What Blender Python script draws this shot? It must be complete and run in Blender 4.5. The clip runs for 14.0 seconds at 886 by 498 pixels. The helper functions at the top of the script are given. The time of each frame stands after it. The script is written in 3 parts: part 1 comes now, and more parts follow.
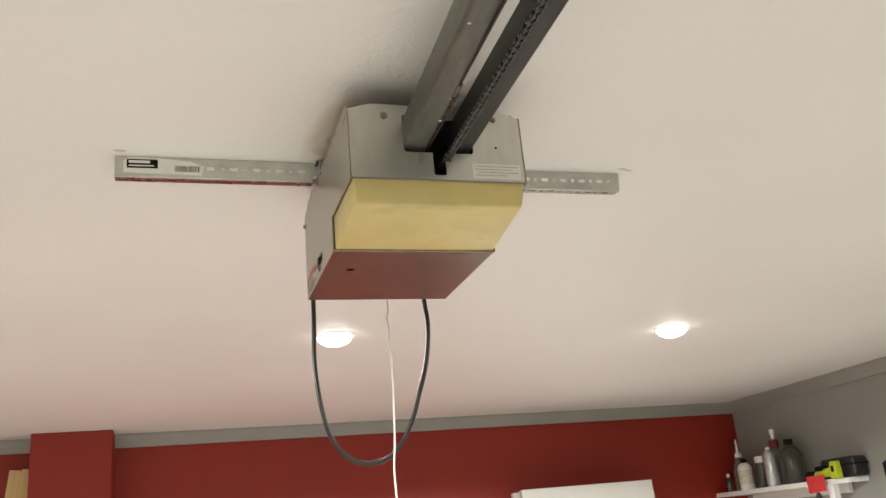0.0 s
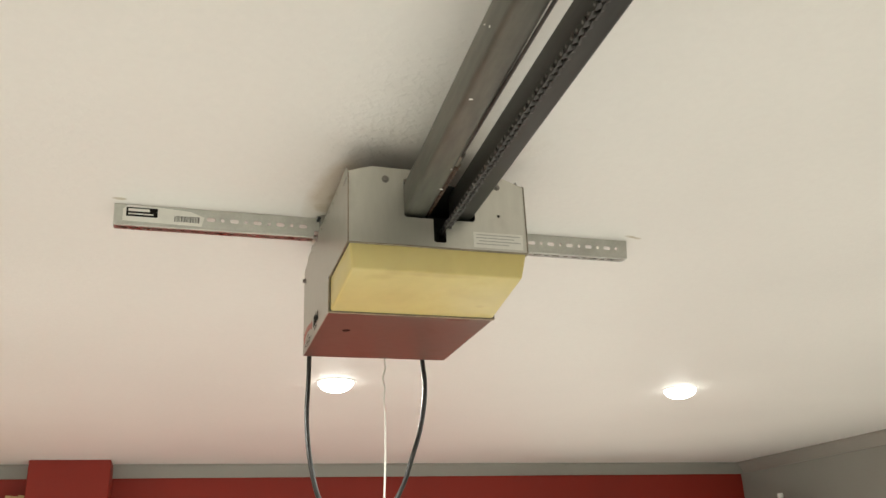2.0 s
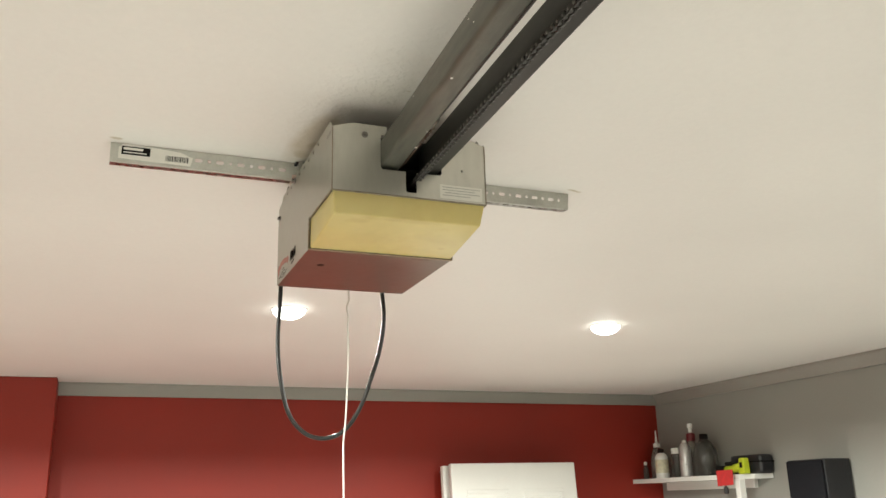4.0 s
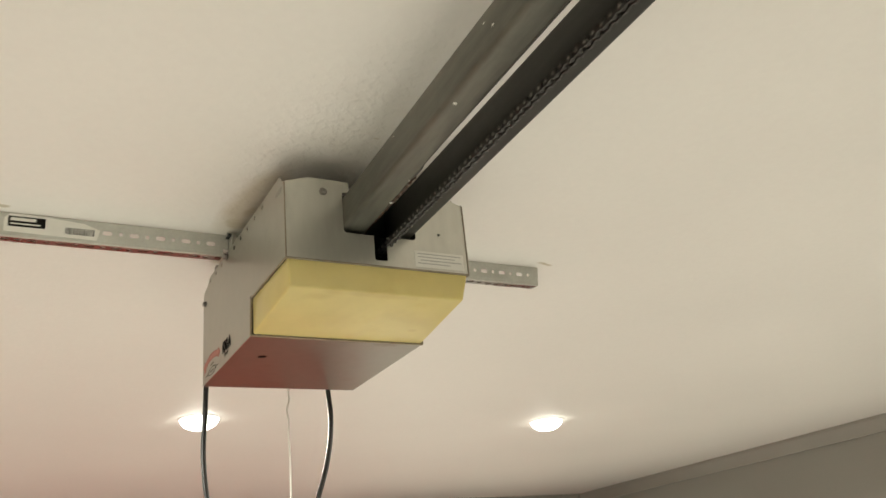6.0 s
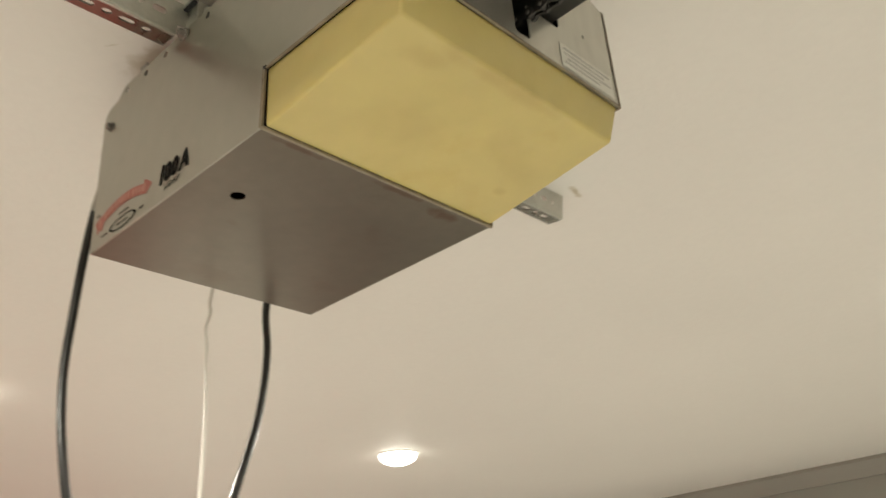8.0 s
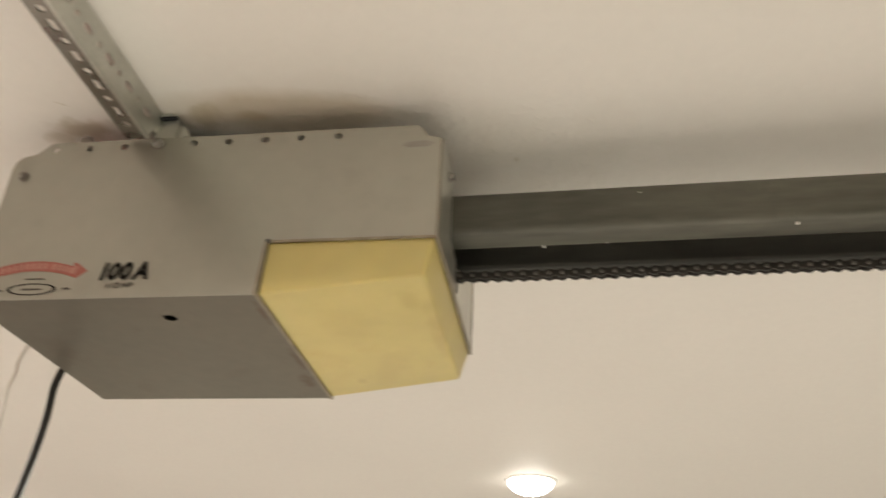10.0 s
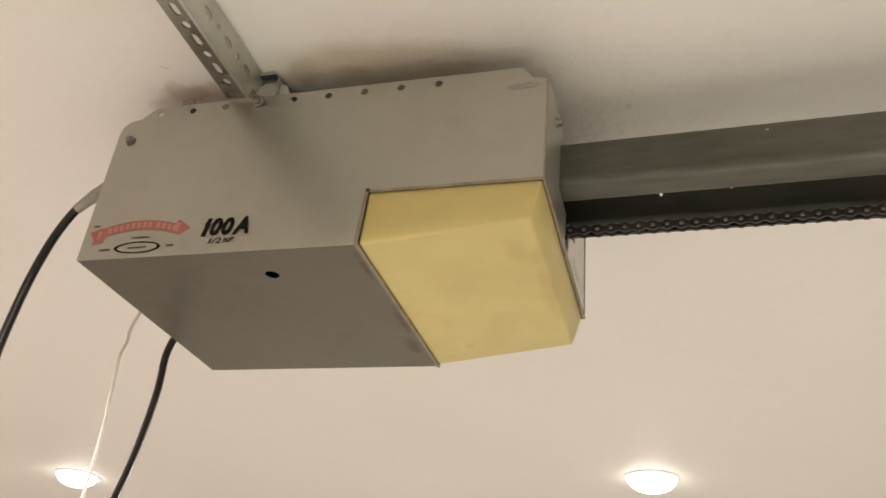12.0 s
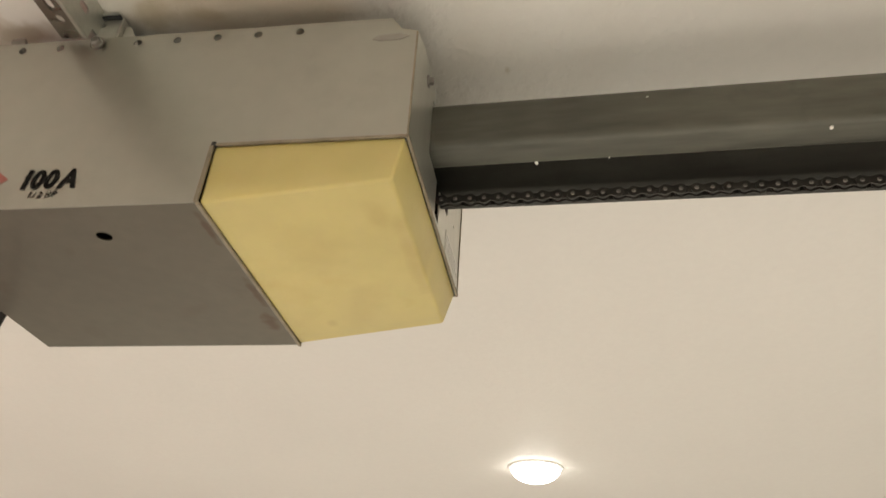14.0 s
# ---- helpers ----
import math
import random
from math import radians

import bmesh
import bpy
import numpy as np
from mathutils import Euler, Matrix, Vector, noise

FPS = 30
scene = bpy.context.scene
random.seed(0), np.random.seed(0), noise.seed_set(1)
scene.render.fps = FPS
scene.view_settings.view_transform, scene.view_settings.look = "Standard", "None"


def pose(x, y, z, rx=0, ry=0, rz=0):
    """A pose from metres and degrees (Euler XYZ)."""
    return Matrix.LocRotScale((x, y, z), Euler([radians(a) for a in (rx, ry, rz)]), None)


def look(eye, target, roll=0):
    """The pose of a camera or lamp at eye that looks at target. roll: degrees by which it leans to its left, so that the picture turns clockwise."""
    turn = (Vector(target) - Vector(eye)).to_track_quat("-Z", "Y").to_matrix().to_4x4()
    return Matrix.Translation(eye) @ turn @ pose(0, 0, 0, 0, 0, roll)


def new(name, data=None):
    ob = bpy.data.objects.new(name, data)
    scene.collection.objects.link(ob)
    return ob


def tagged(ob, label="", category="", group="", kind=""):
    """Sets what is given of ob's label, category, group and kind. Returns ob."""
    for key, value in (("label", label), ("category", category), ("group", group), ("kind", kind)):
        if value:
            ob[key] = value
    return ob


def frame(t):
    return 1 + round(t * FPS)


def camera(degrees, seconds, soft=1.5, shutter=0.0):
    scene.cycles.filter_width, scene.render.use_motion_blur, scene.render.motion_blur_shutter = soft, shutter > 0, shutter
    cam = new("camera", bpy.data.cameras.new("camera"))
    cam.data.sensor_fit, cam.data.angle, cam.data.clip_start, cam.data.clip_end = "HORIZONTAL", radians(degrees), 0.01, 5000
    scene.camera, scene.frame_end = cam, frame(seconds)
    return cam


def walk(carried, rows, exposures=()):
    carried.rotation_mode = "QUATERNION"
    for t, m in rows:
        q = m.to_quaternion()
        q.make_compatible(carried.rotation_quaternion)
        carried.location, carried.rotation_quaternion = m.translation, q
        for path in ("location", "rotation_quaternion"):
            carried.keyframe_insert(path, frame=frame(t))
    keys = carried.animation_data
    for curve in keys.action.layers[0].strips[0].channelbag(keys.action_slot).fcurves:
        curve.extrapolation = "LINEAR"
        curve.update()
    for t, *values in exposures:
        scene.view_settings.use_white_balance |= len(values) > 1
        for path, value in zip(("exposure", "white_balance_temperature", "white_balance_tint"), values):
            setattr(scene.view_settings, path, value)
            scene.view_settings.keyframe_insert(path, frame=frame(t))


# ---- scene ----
cam = camera(54.3, 14.0, shutter=0.4)
PATH = [
    (0, (-0.356, -1.051, 1.818), (0.241, 0.749, 2.453), -5.5),
    (0.5, (-0.328, -1.057, 1.822), (0.223, 0.769, 2.424), -5.6),
    (1, (-0.285, -1.047, 1.824), (0.219, 0.792, 2.428), -5.3),
    (1.5, (-0.274, -1.045, 1.854), (0.221, 0.783, 2.498), -2.9),
    (2, (-0.325, -1.049, 1.87), (0.233, 0.735, 2.582), -2.4),
    (2.5, (-0.377, -1.06, 1.862), (0.25, 0.705, 2.563), -3.1),
    (2.7, (-0.395, -1.053, 1.85), (0.271, 0.711, 2.519), -2.8),
    (4.8, (-0.487, -1.269, 1.834), (0.276, 0.497, 2.382), -0.9),
    (5, (-0.512, -1.245, 1.839), (0.32, 0.487, 2.393), -1.1),
    (5.5, (-0.476, -1.103, 1.823), (0.457, 0.567, 2.407), 0.3),
    (6, (-0.443, -0.929, 1.88), (0.479, 0.673, 2.646), -6.0),
    (6.5, (-0.54, -0.673, 1.869), (0.567, 0.778, 2.687), -8.1),
    (7, (-0.512, -0.509, 1.864), (0.649, 0.893, 2.692), -8.9),
    (7.5, (-0.422, -0.361, 1.839), (0.701, 1.022, 2.747), -9.1),
    (7.7, (-0.418, -0.325, 1.855), (0.77, 1.014, 2.748), -7.6),
    (9.8, (-0.736, -0.174, 1.913), (0.989, 0.134, 2.878), 3.4),
    (10, (-0.75, -0.111, 1.921), (0.967, 0.178, 2.904), 3.0),
    (10.5, (-0.761, 0.007, 1.912), (0.944, 0.303, 2.914), 2.2),
    (11, (-0.728, 0.006, 1.903), (0.959, 0.332, 2.927), 2.6),
    (11.5, (-0.694, -0.047, 1.898), (0.966, 0.398, 2.921), 4.3),
    (12, (-0.686, -0.105, 1.893), (0.964, 0.434, 2.887), 6.0),
    (12.5, (-0.676, -0.15, 1.898), (0.987, 0.347, 2.891), 5.3),
    (13, (-0.668, -0.162, 1.902), (1.017, 0.241, 2.902), 3.8),
    (13.5, (-0.656, -0.162, 1.909), (1.028, 0.237, 2.91), 3.7),
    (14, (-0.616, -0.125, 1.908), (1.087, 0.199, 2.905), 3.9),
]
walk(cam, [(t, look(eye, target, roll)) for t, eye, target, roll in PATH],
     exposures=[(0.0, -0.05, 6550, 8), (1.0, 0.05, 6600, 6), (2.5, 0.06, 6550, 3.5), (5.0, 0.02, 6750, 3.5), (7.5, -0.23, 7150, 4), (11.0, -0.08, 7100, 11), (14.0, -0.05, 7050, 9)])

# ---- light ----
CEIL = 2.44
world = bpy.data.worlds.new("world")
world.use_nodes = True
world.node_tree.nodes["Background"].inputs[0].default_value = (0.5, 0.55, 0.6, 1)
world.node_tree.nodes["Background"].inputs[1].default_value = 0.0
scene.world = world
LAMP_COLOUR = (1.0, 0.985, 0.95)
LAMP_STRENGTH = 9.0
LAMP_WATTS = 87.0
LIGHTS = [(0.122, 1.525), (1.30, 1.515), (1.235, -0.008),
          # Unseen lamps; those at x = -1.07 are assumed, added to light the left.
          (-1.07, 1.525), (-1.07, -0.01), (0.12, -1.53), (-1.07, -1.53)]


# ---- materials ----
def mat(name, colour, rough=0.5, metal=0.0, vary=0.12, scale=6.0, fine=120.0, bump=0.0, dark=None,
        stain=0.0, stain_scale=3.0, stretch=(1, 1, 1), sss=0.0, transmission=0.0, coat=0.0):
    m = bpy.data.materials.new(name)
    m.use_nodes = True
    nt = m.node_tree
    n, l = nt.nodes, nt.links
    p = n["Principled BSDF"]
    tc = n.new("ShaderNodeTexCoord")
    mp = n.new("ShaderNodeMapping")
    mp.inputs["Scale"].default_value = stretch
    l.new(tc.outputs["Object"], mp.inputs["Vector"])
    big = n.new("ShaderNodeTexNoise")
    big.inputs["Scale"].default_value, big.inputs["Detail"].default_value = scale, 4
    small = n.new("ShaderNodeTexNoise")
    small.inputs["Scale"].default_value, small.inputs["Detail"].default_value = fine, 3
    l.new(mp.outputs[0], big.inputs["Vector"])
    l.new(mp.outputs[0], small.inputs["Vector"])
    mixf = n.new("ShaderNodeMath")
    mixf.operation = "MULTIPLY_ADD"
    l.new(small.outputs[0], mixf.inputs[0])
    mixf.inputs[1].default_value = 0.4
    l.new(big.outputs[0], mixf.inputs[2])
    ramp = n.new("ShaderNodeValToRGB")
    lo = [c * (1 - vary) for c in colour]
    hi = [min(1, c * (1 + vary)) for c in colour]
    ramp.color_ramp.elements[0].position, ramp.color_ramp.elements[0].color = 0.45, (*lo, 1)
    ramp.color_ramp.elements[1].position, ramp.color_ramp.elements[1].color = 0.95, (*hi, 1)
    l.new(mixf.outputs[0], ramp.inputs[0])
    out = ramp.outputs[0]
    if stain > 0:
        st = n.new("ShaderNodeTexNoise")
        st.inputs["Scale"].default_value, st.inputs["Detail"].default_value = stain_scale, 6
        st.inputs["Roughness"].default_value = 0.65
        l.new(tc.outputs["Object"], st.inputs["Vector"])
        sr = n.new("ShaderNodeMapRange")
        sr.inputs[1].default_value, sr.inputs[2].default_value = 0.55, 0.75
        sr.inputs[3].default_value, sr.inputs[4].default_value = 0.0, stain
        l.new(st.outputs[0], sr.inputs[0])
        mx = n.new("ShaderNodeMix")
        mx.data_type = "RGBA"
        l.new(sr.outputs[0], mx.inputs[0])
        l.new(out, mx.inputs[6])
        mx.inputs[7].default_value = (*(dark or [c * 0.5 for c in colour]), 1)
        out = mx.outputs[2]
    l.new(out, p.inputs["Base Color"])
    rr = n.new("ShaderNodeMapRange")
    rr.inputs[3].default_value, rr.inputs[4].default_value = max(0.02, rough - 0.08), min(1, rough + 0.08)
    l.new(big.outputs[0], rr.inputs[0])
    l.new(rr.outputs[0], p.inputs["Roughness"])
    p.inputs["Metallic"].default_value = metal
    p.inputs["Coat Weight"].default_value = coat
    p.inputs["Transmission Weight"].default_value = transmission
    if sss:
        p.inputs["Subsurface Weight"].default_value = sss
        p.inputs["Subsurface Radius"].default_value = (0.02, 0.015, 0.005)
        p.inputs["Subsurface Scale"].default_value = 0.4
    if rough > 0.8:
        p.inputs["Specular IOR Level"].default_value = 0.12
    if bump:
        b = n.new("ShaderNodeBump")
        b.inputs["Strength"].default_value, b.inputs["Distance"].default_value = bump, 0.002
        l.new(mixf.outputs[0], b.inputs["Height"])
        l.new(b.outputs[0], p.inputs["Normal"])
    return m


def glow(name, colour, strength):
    m = bpy.data.materials.new(name)
    m.use_nodes = True
    p = m.node_tree.nodes["Principled BSDF"]
    p.inputs["Base Color"].default_value = (0.8, 0.8, 0.8, 1)
    p.inputs["Emission Color"].default_value = (*colour, 1)
    p.inputs["Emission Strength"].default_value = strength
    return m


M_CEIL = mat("ceiling_paint", (0.80, 0.77, 0.72), 0.55, vary=0.03, scale=1.5, fine=90, bump=0.25)


def scuffs_and_shade(m, spots, colour, z, depth=1.0, rag_scale=45):
    """Dirty marks and painted shade with ragged edges at the given spots: x, y, half sizes, turn and strength."""
    nt = m.node_tree
    n, l = nt.nodes, nt.links
    p = n["Principled BSDF"]
    tc = n.new("ShaderNodeTexCoord")
    rag = n.new("ShaderNodeTexNoise")
    rag.inputs["Scale"].default_value, rag.inputs["Detail"].default_value = rag_scale, 5
    l.new(tc.outputs["Object"], rag.inputs["Vector"])
    total = None
    for x, y, a, b, turn, k in spots:
        mp = n.new("ShaderNodeMapping")
        mp.vector_type = "TEXTURE"
        mp.inputs["Location"].default_value = (x, y, z)
        mp.inputs["Rotation"].default_value = (0, 0, radians(turn))
        mp.inputs["Scale"].default_value = (a, b, depth)
        l.new(tc.outputs["Object"], mp.inputs["Vector"])
        ln = n.new("ShaderNodeVectorMath")
        ln.operation = "LENGTH"
        l.new(mp.outputs[0], ln.inputs[0])
        ad = n.new("ShaderNodeMath")
        ad.operation = "MULTIPLY_ADD"
        l.new(rag.outputs[0], ad.inputs[0])
        ad.inputs[1].default_value = 1.6
        l.new(ln.outputs["Value"], ad.inputs[2])
        mr = n.new("ShaderNodeMapRange")
        mr.inputs[1].default_value, mr.inputs[2].default_value = 1.15, 1.75
        mr.inputs[3].default_value, mr.inputs[4].default_value = k, 0.0
        l.new(ad.outputs[0], mr.inputs[0])
        if total is None:
            total = mr.outputs[0]
        else:
            mx = n.new("ShaderNodeMath")
            mx.operation = "MAXIMUM"
            l.new(total, mx.inputs[0])
            l.new(mr.outputs[0], mx.inputs[1])
            total = mx.outputs[0]
    base = p.inputs["Base Color"].links[0].from_socket
    mix = n.new("ShaderNodeMix")
    mix.data_type = "RGBA"
    l.new(total, mix.inputs[0])
    l.new(base, mix.inputs[6])
    mix.inputs[7].default_value = (*colour, 1)
    l.new(mix.outputs[2], p.inputs["Base Color"])


def rough_patch(m, x, y, a, b, inside, outside):
    """Coarse knocked-down plaster relief round a spot, fading to a fine roller relief."""
    nt = m.node_tree
    n, l = nt.nodes, nt.links
    p = n["Principled BSDF"]
    tc = n.new("ShaderNodeTexCoord")
    mp = n.new("ShaderNodeMapping")
    mp.vector_type = "TEXTURE"
    mp.inputs["Location"].default_value, mp.inputs["Scale"].default_value = (x, y, CEIL), (a, b, 1)
    l.new(tc.outputs["Object"], mp.inputs["Vector"])
    ln = n.new("ShaderNodeVectorMath")
    ln.operation = "LENGTH"
    l.new(mp.outputs[0], ln.inputs[0])
    mr = n.new("ShaderNodeMapRange")
    mr.inputs[1].default_value, mr.inputs[2].default_value = 0.6, 1.1
    mr.inputs[3].default_value, mr.inputs[4].default_value = inside, outside
    l.new(ln.outputs["Value"], mr.inputs[0])
    pe = n.new("ShaderNodeTexNoise")
    pe.inputs["Scale"].default_value, pe.inputs["Detail"].default_value = 95, 3
    l.new(tc.outputs["Object"], pe.inputs["Vector"])
    pr = n.new("ShaderNodeMapRange")
    pr.inputs[1].default_value, pr.inputs[2].default_value = 0.45, 0.68
    l.new(pe.outputs[0], pr.inputs[0])
    b2 = n.new("ShaderNodeBump")
    b2.inputs["Distance"].default_value = 0.0022
    l.new(mr.outputs[0], b2.inputs["Strength"])
    l.new(pr.outputs[0], b2.inputs["Height"])
    l.new(p.inputs["Normal"].links[0].from_socket, b2.inputs["Normal"])
    l.new(b2.outputs[0], p.inputs["Normal"])


scuffs_and_shade(M_CEIL, [(-0.149, 0.3725, 0.0018, 0.011, 35, 0.6), (-0.110, 0.372, 0.022, 0.046, 0, 0.50), (-0.098, 0.400, 0.020, 0.022, 0, 0.40),
                (0.452, 0.258, 0.020, 0.006, 15, 0.7), (-0.436, 0.262, 0.014, 0.006, 0, 0.6), (-0.118, 0.238, 0.024, 0.030, 0, 0.45),
                (-0.024, -0.060, 0.008, 0.004, 0, 0.35), (-0.115, 0.190, 0.010, 0.026, 12, 0.35)], (0.38, 0.29, 0.14), CEIL)
# Broad ochre staining, deepened beside the flange to paint the opener's shadow.
scuffs_and_shade(M_CEIL, [(-0.03, 0.06, 0.17, 0.22, 8, 0.16), (-0.118, 0.14, 0.040, 0.17, 6, 0.50), (-0.05, -0.02, 0.06, 0.05, 0, 0.16)], (0.42, 0.31, 0.15), CEIL, 1.0, 6)
rough_patch(M_CEIL, 0.0, 0.06, 0.17, 0.36, 0.42, 0.07)
M_RED = mat("red_paint", (0.25, 0.0135, 0.0040), 0.55, vary=0.10, scale=2.0, fine=150, bump=0.12)
M_GREYWALL = mat("grey_paint", (0.285, 0.28, 0.252), 0.6, vary=0.05, scale=1.5, fine=140, bump=0.12)
M_TRIM = mat("trim_paint", (0.28, 0.265, 0.235), 0.5, vary=0.05, scale=4)
M_PALE = mat("pale_bounce_paint", (0.50, 0.49, 0.45), 0.6, vary=0.04, scale=1.5, fine=140, bump=0.1)
M_FLOOR = mat("concrete", (0.155, 0.150, 0.143), 0.55, vary=0.15, scale=2, fine=60, bump=0.2, stain=0.4, stain_scale=1.5)
M_STEEL = mat("box_steel", (0.42, 0.408, 0.360), 0.36, 0.95, vary=0.07, scale=5, fine=60, stain=0.40,
              stain_scale=7, dark=(0.29, 0.27, 0.24))
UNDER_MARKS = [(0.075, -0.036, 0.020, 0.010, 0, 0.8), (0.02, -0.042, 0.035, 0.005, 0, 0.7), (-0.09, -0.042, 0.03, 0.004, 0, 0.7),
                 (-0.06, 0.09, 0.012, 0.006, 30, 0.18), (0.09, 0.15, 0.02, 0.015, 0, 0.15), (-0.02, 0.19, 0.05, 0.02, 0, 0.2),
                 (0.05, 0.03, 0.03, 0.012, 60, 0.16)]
# Bottom sheet's steel painted darker to carry the shade under the box.
M_UNDER = mat("shaded_underside", (0.170, 0.148, 0.118), 0.38, 0.85, vary=0.13, scale=5, fine=60, stain=0.6,
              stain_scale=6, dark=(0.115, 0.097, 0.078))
scuffs_and_shade(M_UNDER, UNDER_MARKS, (0.12, 0.07, 0.045), 0.0, 0.02, 70)
M_GALV = mat("galvanised", (0.54, 0.54, 0.495), 0.34, 0.8, vary=0.12, scale=25, fine=200, stain=0.12, stain_scale=15)
# Same galvanised steel, darkened for the shaded underside of the angle.
M_GALV_SHADED = mat("galvanised_shaded", (0.27, 0.26, 0.23), 0.28, 0.9, vary=0.10, scale=25, fine=200, stain=0.2, stain_scale=20)
# Front sheet made lighter than the box steel to stand in for lamp light.
M_ZINC_LIT = mat("lit_zinc_sheet", (0.63, 0.615, 0.555), 0.36, 0.85, vary=0.10, scale=9, fine=90, stain=0.3, stain_scale=9, stretch=(1, 1, 0.25))
M_RAIL = mat("rail_steel", (0.116, 0.113, 0.092), 0.46, 0.5, vary=0.45, scale=16, fine=120, stain=0.6,
             stain_scale=13, stretch=(1, 0.18, 1), dark=(0.060, 0.060, 0.050))
# Darker steel for the right-hand tube only.
M_RAILDARK = mat("dark_rail_steel", (0.040, 0.039, 0.034), 0.46, 0.5, vary=0.34, scale=16, fine=120, stain=0.5,
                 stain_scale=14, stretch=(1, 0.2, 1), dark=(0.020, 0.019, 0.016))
M_EDGE = mat("sheet_edge", (0.30, 0.255, 0.19), 0.5, 0.4, vary=0.3, scale=40, stain=0.5, stain_scale=30, dark=(0.12, 0.06, 0.03))
M_LENS = mat("yellowed_plastic", (0.61, 0.50, 0.20), 0.40, vary=0.08, scale=7, fine=40, stain=0.5,
             stain_scale=8, dark=(0.55, 0.38, 0.12), sss=0.25)
scuffs_and_shade(M_LENS, [(0.06, -0.13, 0.07, 0.02, 20, 0.15), (-0.04, -0.11, 0.07, 0.025, -15, 0.12), (0.09, -0.09, 0.012, 0.008, 0, 0.3), (-0.08, -0.17, 0.02, 0.012, 0, 0.25), (0.0, -0.185, 0.09, 0.010, 0, 0.35)], (0.42, 0.28, 0.10), 0.006, 0.03, 28)
# Near-black: the toggle's own colour, and painted shade in the opener's gaps.
M_DARK = mat("dark_parts_and_shade", (0.02, 0.02, 0.02), 0.7, vary=0.2)
M_CHAIN = mat("oiled_chain", (0.07, 0.065, 0.06), 0.38, 0.7, vary=0.3, scale=60)
M_PIN = mat("chain_pin", (0.27, 0.25, 0.23), 0.32, 0.9, vary=0.2, scale=80)
M_RUST = mat("rusty_chain", (0.10, 0.06, 0.04), 0.55, 0.4, vary=0.4, scale=60)
M_BOLT = mat("zinc_bolt", (0.26, 0.24, 0.22), 0.33, 0.9, vary=0.2, scale=80)
M_CORD = mat("black_cord", (0.009, 0.0075, 0.006), 0.32, vary=0.25, scale=40)
M_RELIEF = mat("grey_plug", (0.33, 0.31, 0.27), 0.5, vary=0.15, scale=60)
M_STRING = mat("white_wire", (0.72, 0.68, 0.62), 0.5, vary=0.08, scale=40)
M_PAPER = mat("label_paper", (0.78, 0.76, 0.70), 0.55, vary=0.04, scale=40)
M_INK = mat("black_ink", (0.010, 0.009, 0.008), 0.82, vary=0.2, scale=60)
M_GREYINK = mat("grey_ink", (0.45, 0.43, 0.40), 0.5, vary=0.1, scale=60)
M_FAINT = mat("faint_ink", (0.11, 0.10, 0.09), 0.85, vary=0.1, scale=60)
M_REDINK = mat("red_ink", (0.40, 0.13, 0.105), 0.48, vary=0.12, scale=50)
M_PINKINK = mat("pale_red_ink", (0.50, 0.25, 0.21), 0.7, vary=0.1, scale=50)
M_WHITE = mat("white_enamel", (0.78, 0.77, 0.73), 0.35, vary=0.03, scale=5, fine=90, bump=0.05)
M_BLACKBOX = mat("black_vinyl", (0.014, 0.014, 0.016), 0.5, vary=0.2, scale=60, bump=0.2)
M_GRILLE = mat("speaker_cloth", (0.010, 0.010, 0.012), 0.85, vary=0.3, scale=300, fine=900, bump=0.4)
M_WOOD = mat("pine", (0.62, 0.42, 0.19), 0.5, vary=0.16, scale=5, fine=60, stretch=(8, 8, 0.6), bump=0.1)
M_TRIMRING = mat("lamp_trim", (0.82, 0.80, 0.76), 0.4, vary=0.02)
M_GLOW = glow("lamp_lens", LAMP_COLOUR, LAMP_STRENGTH)
M_GLASS = mat("smoky_glass", (0.30, 0.29, 0.26), 0.12, vary=0.2, scale=20, transmission=0.85)
M_CLEAR = mat("clear_plastic", (0.50, 0.48, 0.44), 0.2, vary=0.15, scale=20, transmission=0.75)
M_CREAM = mat("cream_label", (0.62, 0.58, 0.42), 0.5, vary=0.2, scale=60)
M_LIME = mat("lime_plastic", (0.50, 0.58, 0.03), 0.4, vary=0.1, scale=30)
M_MAROON = mat("maroon_cap", (0.16, 0.015, 0.02), 0.4, vary=0.1)
M_REDCLOTH = mat("red_cloth", (0.55, 0.03, 0.03), 0.8, vary=0.15, scale=40, bump=0.3)
M_SILVER = mat("silver_can", (0.55, 0.54, 0.52), 0.3, 0.6, vary=0.25, scale=50)


# ---- mesh helpers ----
def part(name, bm, material, parent=None, label=""):
    bmesh.ops.recalc_face_normals(bm, faces=bm.faces[:])
    me = bpy.data.meshes.new(name)
    bm.to_mesh(me)
    bm.free()
    me.materials.append(material)
    ob = new(name, me)
    if parent is not None:
        ob.parent = parent
    if label:
        ob["label"] = label
    return ob


def smooth(ob, angle=40):
    me = ob.data
    me.polygons.foreach_set("use_smooth", [True] * len(me.polygons))
    me.set_sharp_from_angle(angle=radians(angle))
    return ob


def empty(name, at, label, category, group="", kind=""):
    e = new(name)
    e.empty_display_size = 0.05
    e.location = at
    return tagged(e, label, category, group, kind)


def box(x0, x1, y0, y1, z0, z1, bevel=0.0, seg=2):
    bm = bmesh.new()
    v = [bm.verts.new((x, y, z)) for x in (x0, x1) for y in (y0, y1) for z in (z0, z1)]
    for f in ((0, 1, 3, 2), (4, 6, 7, 5), (0, 4, 5, 1), (2, 3, 7, 6), (0, 2, 6, 4), (1, 5, 7, 3)):
        bm.faces.new([v[i] for i in f])
    if bevel:
        bmesh.ops.bevel(bm, geom=bm.edges[:], offset=bevel, segments=seg, affect="EDGES", profile=0.5)
    return bm


